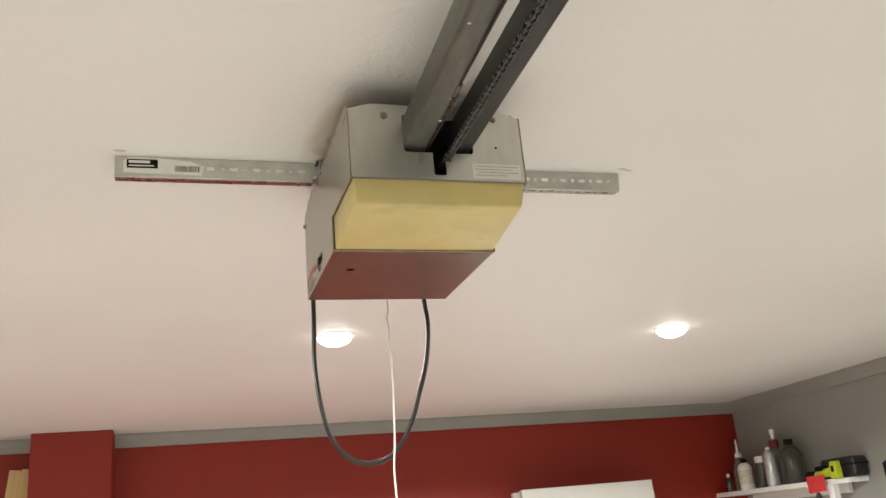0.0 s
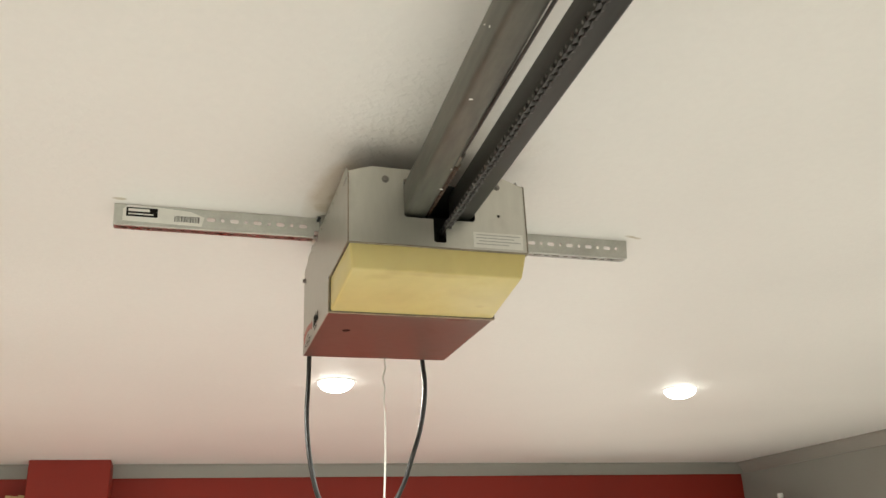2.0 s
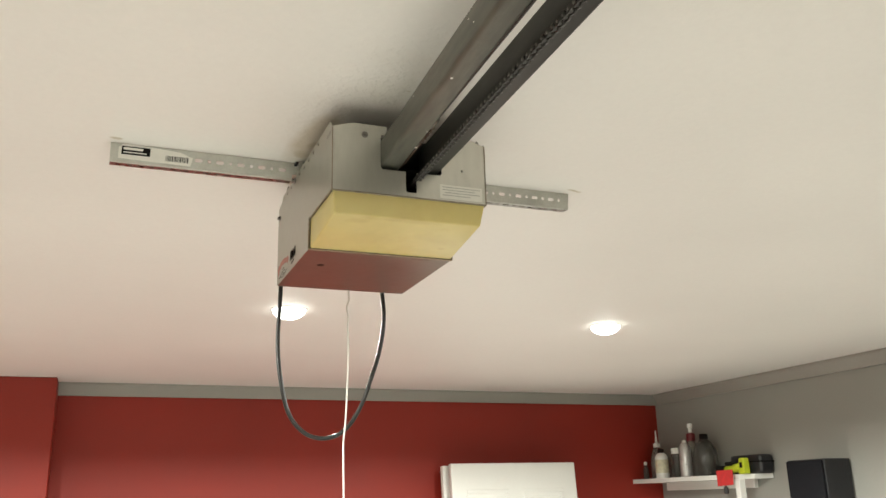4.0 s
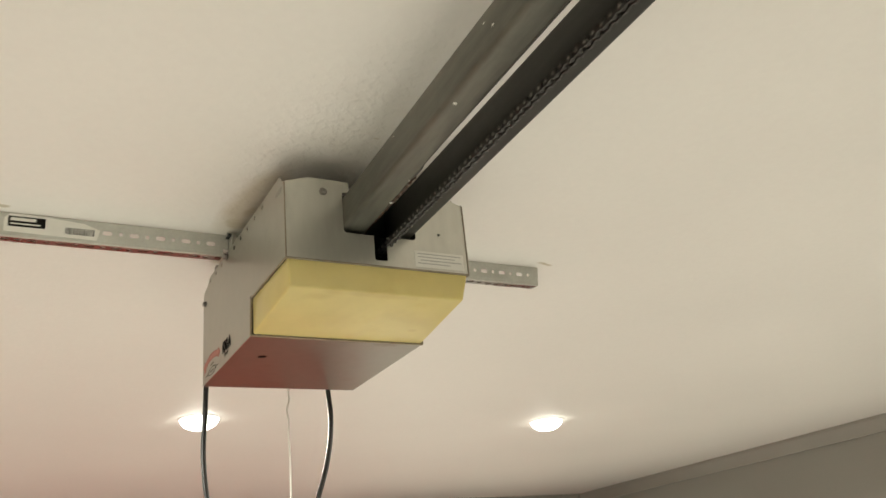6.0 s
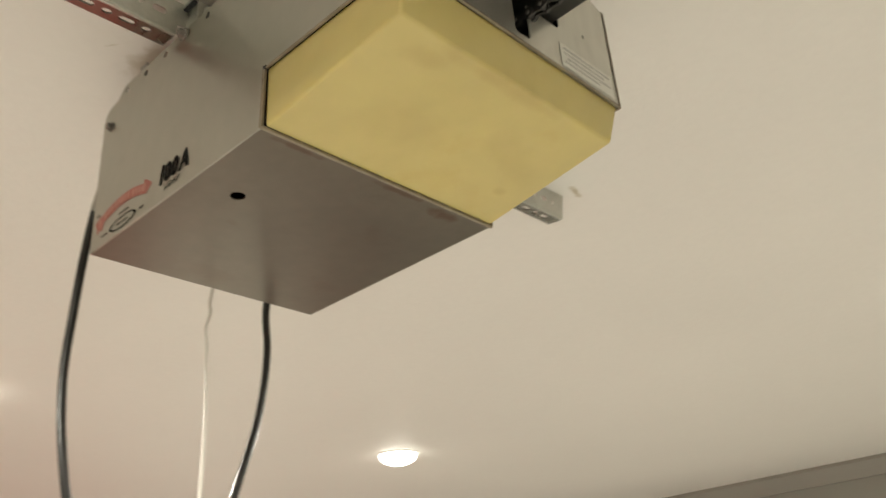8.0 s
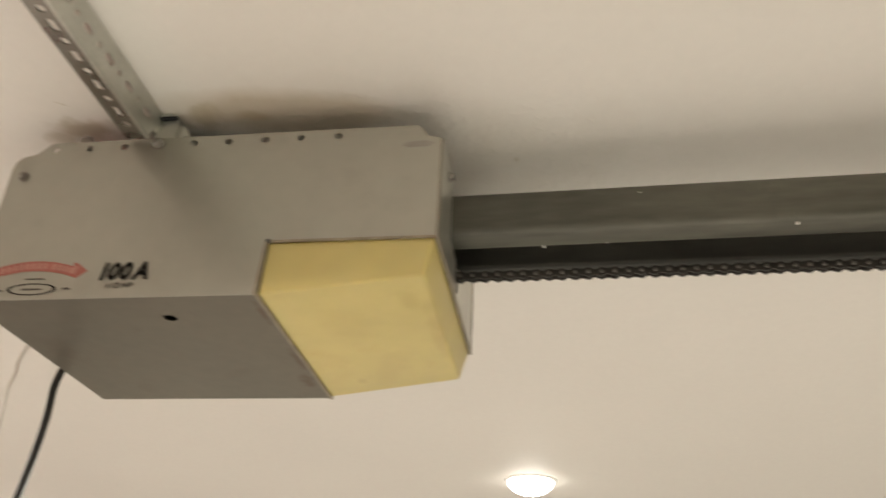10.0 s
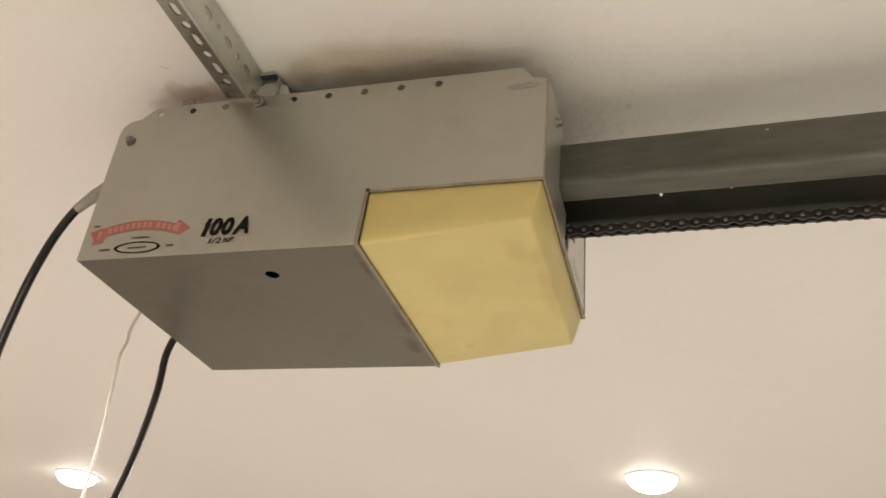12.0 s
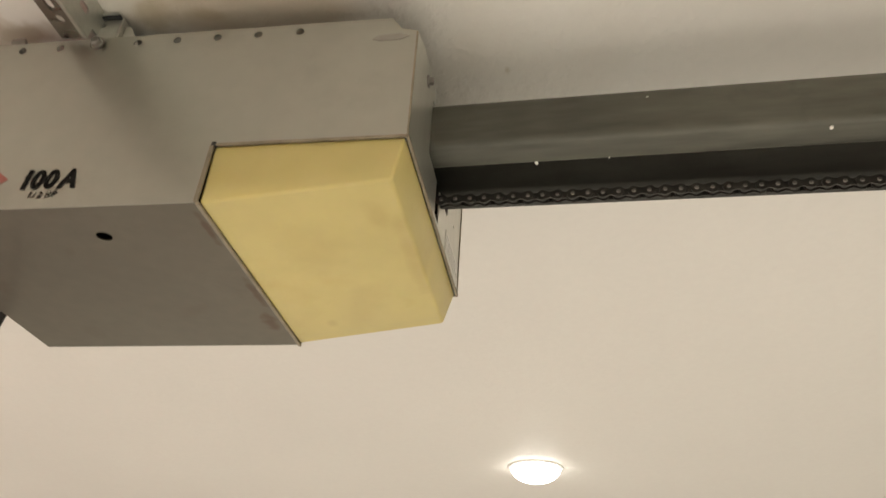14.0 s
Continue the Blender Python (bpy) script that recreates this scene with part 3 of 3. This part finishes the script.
def link_mesh(wide):
    """Two waisted side plates and a roller, one pitch long, along y."""
    bms = []
    for sx in (-1, 1):
        x = sx * wide
        out = []
        for k in range(9):
            a = -math.pi / 2 + math.pi * k / 8
            out.append((PITCH / 2 + 0.0049 * math.cos(a), 0.0049 * math.sin(a)))
        out.append((0, 0.0028))
        for k in range(9):
            a = math.pi / 2 + math.pi * k / 8
            out.append((-PITCH / 2 + 0.0049 * math.cos(a), 0.0049 * math.sin(a)))
        out.append((0, -0.0028))
        bms.append(plate(out, [], 0.0014, axes((x + 0.0007, 0, 0), (0, 1, 0), (0, 0, 1))))
    roller = lathe([(0.0036, -wide), (0.0036, wide)], 10)
    bmesh.ops.transform(roller, matrix=pose(0, PITCH / 2, 0, 0, 90, 0), verts=roller.verts[:])
    bm = merge(*bms, roller)
    me = bpy.data.meshes.new("chain_link")
    bmesh.ops.recalc_face_normals(bm, faces=bm.faces[:])
    bm.to_mesh(me)
    bm.free()
    me.materials.append(M_CHAIN)
    return me


def pin_mesh(half):
    bm = lathe([(0.0014, -half), (0.0019, -half + 0.0005), (0.0019, half - 0.0005), (0.0014, half)], 8)
    bmesh.ops.transform(bm, matrix=pose(0, 0, 0, 0, 90, 0), verts=bm.verts[:])
    me = bpy.data.meshes.new("chain_pin")
    bmesh.ops.recalc_face_normals(bm, faces=bm.faces[:])
    bm.to_mesh(me)
    bm.free()
    me.materials.append(M_PIN)
    return me


INNER, OUTER, PINM = link_mesh(0.0022), link_mesh(0.0036), pin_mesh(0.0053)
CX, CZ = 0.0125, -0.0145
for k in range(150):
    y = 0.0 - PITCH * k
    ob = new("chain_link", INNER if k % 2 else OUTER)
    ob.parent, ob.location = chain, (CX, y, CZ)
    pn = new("chain_pin", PINM)
    pn.parent, pn.location = chain, (CX, y - PITCH / 2, CZ)
rest = tube([Vector((CX, -PITCH * 150, CZ)), Vector((CX, -RL, CZ))], 0.0045, 8)
part("chain_run", rest, M_CHAIN, chain)

upper = empty("return_chain", (0.0, 0.03, 2.338), "short rusty roller chain joined to a thin steel rod", "chain")
upper.rotation_euler = (PITCHED, 0, -YAW)
UX, UZ = -0.008, 0.018
me_in, me_out = INNER.copy(), OUTER.copy()
for me in (me_in, me_out):
    me.materials.clear()
    me.materials.append(M_RUST)
for k in range(13):
    ob = new("chain_link", me_in if k % 2 else me_out)
    ob.parent, ob.location = upper, (UX, -PITCH * k, UZ)
    pn = new("chain_pin", PINM)
    pn.parent, pn.location = upper, (UX, -PITCH * (k - 0.5), UZ)
part("coupling", tube([Vector((UX, -PITCH * 12.4, UZ)), Vector((UX, -PITCH * 14.5, UZ))], 0.0045, 8), M_BOLT, upper, "steel turnbuckle coupling")
part("rod", tube([Vector((UX, -PITCH * 14.3, UZ)), Vector((UX, -RL, UZ))], 0.0022, 8), M_CHAIN, upper, "thin dark steel rod")

# ---- perforated angle under the ceiling ----
strut = empty("perforated_angle", (0, 0.283, CEIL), "galvanised perforated steel angle screwed to the ceiling, carrying the opener", "angle bracket")
AZ, AD, AX = 0.0345, 0.0235, 0.445
CUT = HW + 0.004
strut.matrix_world = pose(0, 0.2775, CEIL, 0, 0, -0.3) @ pose(0, 0, 0, 10)
PITCH_H = 0.0185
leg_holes, flat_holes = [], {-1: [], 1: []}
for k in range(48):
    u = -0.4315 + PITCH_H * k
    if CUT + 0.009 < abs(u) < AX - 0.008:
        leg_holes.append(slot(u + 0.004, -0.0165, 0.0032, 0.0038) if k % 2 else circle(u + 0.004, -0.0165, 0.0030, 12))
        flat_holes[-1 if u < 0 else 1].append(circle(u, -0.0118, 0.0040, 14, 0.0046) if k % 2 else slot(u, -0.0118, 0.0034, 0.0042))
# the upright leg is notched where it passes over the opener
part("upright_leg", plate([(-AX, -AZ), (-CUT, -AZ), (-CUT, -0.023), (CUT, -0.023), (CUT, -AZ), (AX, -AZ), (AX, -0.001), (-AX, -0.001)], leg_holes, 0.002,
                          axes((0, 0, 0), (1, 0, 0), (0, 0, 1))), M_GALV, strut)
for sx in (-1, 1):
    a, b = sorted((sx * AX, sx * CUT))
    flat = part("flat_leg", plate([(a, -AD), (b, -AD), (b, -0.002), (a, -0.002)], flat_holes[sx], 0.002, axes((0, 0, 0), (1, 0, 0), (0, -1, 0))), M_GALV_SHADED, strut)
    flat.matrix_local = pose(0, 0, -AZ, -4)
    bend = tube([Vector((a, 0.0021, -AZ + 0.0021)), Vector((b, 0.0021, -AZ + 0.0021))], 0.0026, 10)
    smooth(part("bend", bend, M_GALV, strut), 60)
SF = axes((0, -0.0004, 0), (1, 0, 0), (0, 0, 1))
slab = part("sticker", plate([(-0.432, -0.027), (-0.312, -0.029), (-0.308, -0.014), (-0.330, -0.006), (-0.392, -0.0015), (-0.425, -0.0015), (-0.432, -0.008)], [], 0.0003, SF), M_PAPER, strut, "torn white price sticker")
part("sticker_block", plate([(-0.427, -0.0195), (-0.380, -0.0195), (-0.380, -0.005), (-0.427, -0.005)], [], 0.0003, axes((0, -0.0007, 0), (1, 0, 0), (0, 0, 1))), M_INK, slab, "black printed block")
for a, b, v, h in ((-0.424, -0.392, -0.0092, 0.0022), (-0.424, -0.386, -0.0155, 0.0009)):
    part("sticker_line", plate([(a, v - h), (b, v - h), (b, v + h), (a, v + h)], [], 0.0002, axes((0, -0.0010, 0), (1, 0, 0), (0, 0, 1))), M_PAPER, slab)
rnd = random.Random(4)
u = -0.354
while u < -0.316:
    w = rnd.choice((0.0008, 0.0012, 0.0018))
    part("barcode_bar", plate([(u, -0.0235), (u + w, -0.0235), (u + w, -0.014), (u, -0.014)], [], 0.0002, axes((0, -0.0007, 0), (1, 0, 0), (0, 0, 1))), M_INK, slab)
    u += w + rnd.choice((0.0008, 0.0014))

def hanger(sx):
    """A strap behind the flange up to the ceiling, with a bolt through the flange and a clamp bolt through the angle."""
    e2 = empty("hanger_bracket", (sx * HW, 0.2750, 2.4025), "small bent steel hanger bracket bolted to the opener flange", "bracket", "hanger brackets")

    def sbox(a, b, *rest):
        return box(min(sx * a, sx * b), max(sx * a, sx * b), *rest)

    def wall_plate(pts, holes, x, name, parent, label=""):
        return part(name, plate([(sx * p, q) for p, q in pts], [[(sx * p, q) for p, q in h] for h in holes], 0.0018, axes((sx * x, 0, 0), (0, sx, 0), (0, 0, 1))), M_GALV, parent, label)

    strap = wall_plate([(-0.0105, -0.008), (0.0095, -0.008), (0.0095, 0.030), (0.006, 0.0345), (-0.0105, 0.0345)], [circle(0.004, 0.026, 0.0022, 10)], -0.0045, "strap", e2)
    part("fold", sbox(-0.0185, -0.0043, -0.0128, -0.0108, -0.004, 0.0345, 0.0004, 1), M_GALV, strap)
    part("foot", sbox(-0.0043, 0.0015, -0.0105, 0.0095, 0.0330, 0.0350, 0.0004, 1), M_GALV, strap)
    # Black strip painted in for the shadow slot at the strap's top.
    part("slot_shade", sbox(-0.0040, 0.0005, -0.0125, 0.0045, 0.0305, 0.0328, 0.0003, 1), M_DARK, strap, "black strip for the shadow slot under the foot")
    wall_plate([(-0.032, -0.008), (-0.0130, -0.008), (-0.0130, 0.029), (-0.019, 0.027), (-0.030, 0.006)], [circle(-0.0205, 0.012, 0.0036, 12)], -0.0100, "gusset", strap)
    out = axes((0.0002 * sx, 0, 0), (0, sx, 0), (0, 0, 1))
    shank = part("bolt", bolt(0.0044, 0.0062, out), M_PIN, e2, "shiny hex bolt")
    part("washer", lathe([(0.0053, 0.0003), (0.0053, 0.0012), (0.0030, 0.0013)], 16), M_GALV, shank).matrix_local = out


hanger(-1)
hanger(1)

# ---- cords ----
cord = empty("power_cord", (-0.115, L, 2.32), "looped black power cord hanging from the back of the opener", "power cord")
ci = Matrix.Translation((0.115, -L, -2.32))
CP = [(-0.115, 0.419, 2.329), (-0.114, 0.436, 2.320), (-0.112, 0.455, 2.306), (-0.109, 0.474, 2.272), (-0.108, 0.486, 2.215), (-0.110, 0.487, 2.14), (-0.103, 0.482, 2.065),
      (-0.085, 0.480, 2.000), (-0.050, 0.479, 1.963), (-0.006, 0.478, 1.957), (0.030, 0.474, 1.978), (0.058, 0.468, 2.025), (0.076, 0.466, 2.075), (0.092, 0.468, 2.122),
      (0.1015, 0.469, 2.170), (0.1035, 0.468, 2.210), (0.0995, 0.466, 2.250), (0.096, 0.452, 2.278), (0.095, 0.432, 2.288), (0.095, 0.419, 2.289)]
pts = [ci @ p for p in catmull(CP, 7)]
smooth(part("cord", tube(pts, 0.0042, 12), M_CORD, cord), 80)
smooth(part("strain_relief", tube([ci @ p for p in catmull(CP[:3], 5)], [0.0075, 0.007, 0.0068, 0.0066, 0.006, 0.0062, 0.0058, 0.0056, 0.0052, 0.005, 0.0047], 12), M_RELIEF, cord, "grey strain relief"), 60)

wire = empty("hanging_wire", (0.03, L, 2.28), "thin white wire hanging from the back of the opener", "wire")
wi = Matrix.Translation((-0.03, -L, -2.28))
WP = [(0.030, 0.419, 2.285), (0.030, 0.440, 2.282), (0.029, 0.458, 2.270), (0.0275, 0.466, 2.246), (0.0285, 0.466, 2.232), (0.0245, 0.467, 2.214), (0.0275, 0.468, 2.197), (0.0255, 0.465, 2.174),
      (0.0265, 0.463, 2.14), (0.026, 0.462, 2.09), (0.024, 0.462, 2.035), (0.022, 0.464, 1.985), (0.0185, 0.466, 1.945), (0.0195, 0.468, 1.90), (0.022, 0.470, 1.80), (0.030, 0.474, 1.5), (0.03, 0.478, 1.2), (0.03, 0.48, 0.95)]
smooth(part("wire", tube([wi @ p for p in catmull(WP, 6)], 0.0017, 8), M_STRING, wire), 80)


# ---- things along the walls ----
def panel_door(x, y, lean, turn, w=0.762, h=2.03, t=0.035):
    e3 = empty("panel_door", (x, y, 0.0), "white six-panel interior door leaning against the red wall", "door", "stacked doors")
    e3.rotation_euler = (radians(-lean), 0, radians(turn))
    part("slab", box(-w / 2, w / 2, 0, t, 0, h, 0.003, 2), M_WHITE, e3)
    for cx in (-0.17, 0.17):
        for z0, z1 in ((h - 0.36, h - 0.14), (h - 1.03, h - 0.46), (h - 1.82, h - 1.13)):
            bm = merge(*[box(*q, 0.003, 2) for q in (
                (cx - 0.125, cx + 0.125, -0.006, 0.002, z0, z0 + 0.02), (cx - 0.125, cx + 0.125, -0.006, 0.002, z1 - 0.02, z1),
                (cx - 0.125, cx - 0.105, -0.006, 0.002, z0 + 0.0205, z1 - 0.0205), (cx + 0.105, cx + 0.125, -0.006, 0.002, z0 + 0.0205, z1 - 0.0205))])
            mould = part("moulding", bm, M_WHITE, e3)
            part("raised_field", box(cx - 0.085, cx + 0.085, -0.004, 0.002, z0 + 0.04, z1 - 0.04, 0.003, 2), M_WHITE, mould)
    return e3


panel_door(1.755, 3.100, 4.6, 0.0)
panel_door(1.79, 3.142, 4.6, 0.0, 0.71, 2.032)
panel_door(1.74, 3.186, 4.6, 0.0, 0.762, 2.022)

for bx, by, ln, tn in ((-1.135, 3.33, 2.0, 6.0), (-1.19, 3.36, 1.6, 6.0)):
    b = tagged(part("board", box(-0.045, 0.045, 0, 0.02, 0, 2.31, 0.002, 1), M_WOOD), "bare pine board leaning against the red wall beside the pier", "board", "leaning boards")
    b.matrix_world = pose(bx - 0.07, by, 0, -ln, tn, 0)

# corner shelf
SZ = 1.907
shelf = empty("wall_shelf", (2.78, 3.0, SZ), "white painted wall shelf with rounded end in the corner", "shelf")
so = [(0.098, 0.478), (-0.115, 0.478), (-0.105, -0.22), (-0.095, -0.32), (-0.06, -0.42), (0.0, -0.475), (0.098, -0.50)]
part("shelf_board", plate(so, [], 0.024, axes((0, 0, 0.018), (1, 0, 0), (0, 1, 0))), M_WHITE, shelf)
part("cleat", box(0.072, 0.098, -0.38, 0.40, -0.052, -0.0065, 0.002, 1), M_WHITE, shelf)
part("bracket", box(-0.080, -0.040, -0.445, -0.410, -0.42, -0.0065, 0.003, 1), M_WHITE, shelf, "white bracket upright")


def bottle(name, x, y, prof, material, label, cap=None, capm=None, band=None, bandm=None, group="", part_name="paper_label"):
    e4 = empty(name, (x, y, SZ + 0.018), label, "bottle" if name != "spray_can" else "can", group)
    smooth(part("body", lathe(prof, 18), material, e4), 35)
    if cap:
        smooth(part("cap", lathe(cap, 14), capm, e4), 35)
    if band:
        smooth(part(part_name, lathe(band, 18), bandm, e4), 35)
    return e4


bottle("small_bottle", 2.74, 3.44, [(0.016, 0), (0.017, 0.004), (0.017, 0.06), (0.009, 0.078), (0.009, 0.085)], M_GLASS, "small dark bottle with pale cap on the shelf", [(0.010, 0.083), (0.010, 0.102), (0.007, 0.104)], M_WHITE)
bottle("glue_bottle", 2.76, 3.335, [(0.040, 0), (0.042, 0.006), (0.042, 0.12), (0.030, 0.165), (0.017, 0.185)], M_CLEAR, "clear squeeze bottle with white pointed nozzle on the shelf", [(0.020, 0.184), (0.020, 0.205), (0.008, 0.212), (0.003, 0.285)], M_WHITE)
bottle("label_bottle", 2.715, 3.235, [(0.036, 0), (0.038, 0.005), (0.038, 0.12), (0.026, 0.14), (0.016, 0.146)], M_WHITE, "white bottle with cream printed label on the shelf", [(0.018, 0.145), (0.018, 0.165), (0.015, 0.168)], M_INK, [(0.0385, 0.03), (0.0388, 0.031), (0.0388, 0.105), (0.0385, 0.106)], M_CREAM)
bottle("jar", 2.745, 3.125, [(0.030, 0), (0.032, 0.004), (0.032, 0.13), (0.030, 0.135)], M_GLASS, "dark jar with white lid on the shelf", [(0.031, 0.134), (0.031, 0.165), (0.028, 0.168)], M_WHITE)
bottle("spray_can", 2.70, 2.985, [(0.031, 0), (0.033, 0.004), (0.033, 0.165), (0.022, 0.182), (0.014, 0.188)], M_SILVER, "silver spray can standing on the shelf", [(0.012, 0.187), (0.012, 0.200), (0.008, 0.203)], M_WHITE)
bottle("trigger_bottle", 2.80, 3.05, [(0.035, 0), (0.037, 0.005), (0.037, 0.15), (0.02, 0.20), (0.016, 0.205)], M_CLEAR, "clear bottle with maroon collar and white nozzle", [(0.026, 0.203), (0.026, 0.243), (0.012, 0.250)], M_MAROON, [(0.010, 0.249), (0.011, 0.275), (0.016, 0.280), (0.015, 0.302)], M_WHITE, part_name="nozzle")
bottle("jug", 2.785, 2.915, [(0.060, 0), (0.066, 0.008), (0.068, 0.10), (0.062, 0.15), (0.038, 0.188), (0.020, 0.205)], M_GLASS, "large smoky glass jug with black cap on the shelf", [(0.024, 0.204), (0.024, 0.228), (0.020, 0.232)], M_INK)

# cordless drill on its side and a black case behind
case = empty("tool_case", (2.825, 2.59, SZ + 0.018), "rounded black plastic tool case on the shelf", "case")
part("case_body", box(-0.045, 0.045, -0.120, 0.120, 0.0, 0.098, 0.018, 3), M_BLACKBOX, case)
part("case_lid", box(-0.047, 0.047, -0.122, 0.122, 0.058, 0.064, 0.002, 1), M_INK, case)
drill = empty("cordless_drill", (2.735, 2.635, SZ + 0.018), "lime green and black cordless drill lying on the shelf", "drill")
smooth(part("motor_housing", tube([Vector((0, -0.07, 0.034)), Vector((0, -0.055, 0.034)), Vector((0, 0.01, 0.028)), Vector((0, 0.05, 0.026))], [0.016, 0.023, 0.021, 0.018], 14), M_LIME, drill))
smooth(part("chuck", tube([Vector((0, 0.05, 0.026)), Vector((0, 0.065, 0.026)), Vector((0, 0.115, 0.028)), Vector((0, 0.125, 0.028))], [0.019, 0.022, 0.020, 0.010], 14), M_INK, drill, "black chuck"))
part("handle", hexa([(-0.020, -0.112, 0.0), (0.020, -0.112, 0.0), (0.020, -0.062, 0.0), (-0.020, -0.062, 0.0),
                     (-0.018, -0.108, 0.082), (0.018, -0.108, 0.082), (0.018, -0.070, 0.082), (-0.018, -0.070, 0.082)], 0.006), M_LIME, drill)
part("grip_pad", box(-0.0225, -0.0195, -0.098, -0.080, 0.032, 0.060, 0.001, 1), M_INK, drill, "black rubber grip pad")
part("battery", box(-0.024, 0.024, -0.015, 0.035, 0.045, 0.066, 0.006), M_INK, drill, "black battery pack")

rag = empty("red_tag", (2.672, 2.63, SZ + 0.02), "square red cloth tag hanging over the shelf edge", "tag")
part("cloth", hexa([(-0.004, -0.063, -0.055), (0.002, -0.063, -0.055), (0.002, 0.060, -0.060), (-0.004, 0.060, -0.060),
                    (-0.003, -0.065, 0.022), (0.003, -0.065, 0.022), (0.003, 0.062, 0.020), (-0.003, 0.062, 0.020)], 0.0015), M_REDCLOTH, rag)
smooth(part("toggle", lathe([(0.006, -0.10), (0.013, -0.095), (0.012, -0.070), (0.004, -0.058)], 10), M_DARK, rag, "dark toggle below the cloth"))


def speaker(y0, y1):
    e5 = empty("speaker", (2.79, (y0 + y1) / 2, 1.62), "black box loudspeaker mounted on the grey wall", "speaker", "wall speakers")
    w = (y1 - y0) / 2
    part("cabinet", box(-0.076, 0.080, -w, w, 0.0, 0.355, 0.004), M_BLACKBOX, e5)
    part("grille", box(-0.092, -0.077, -w + 0.005, w - 0.005, 0.006, 0.349, 0.005), M_GRILLE, e5, "black cloth grille")
    part("wall_bracket", box(0.0, 0.0895, -0.03, 0.03, -0.02, -0.001, 0.002), M_BLACKBOX, e5)
    part("wall_plate", box(0.0805, 0.0895, -0.05, 0.05, 0.0, 0.2, 0.002), M_BLACKBOX, e5)


speaker(1.975, 2.21)
speaker(1.13, 1.365)
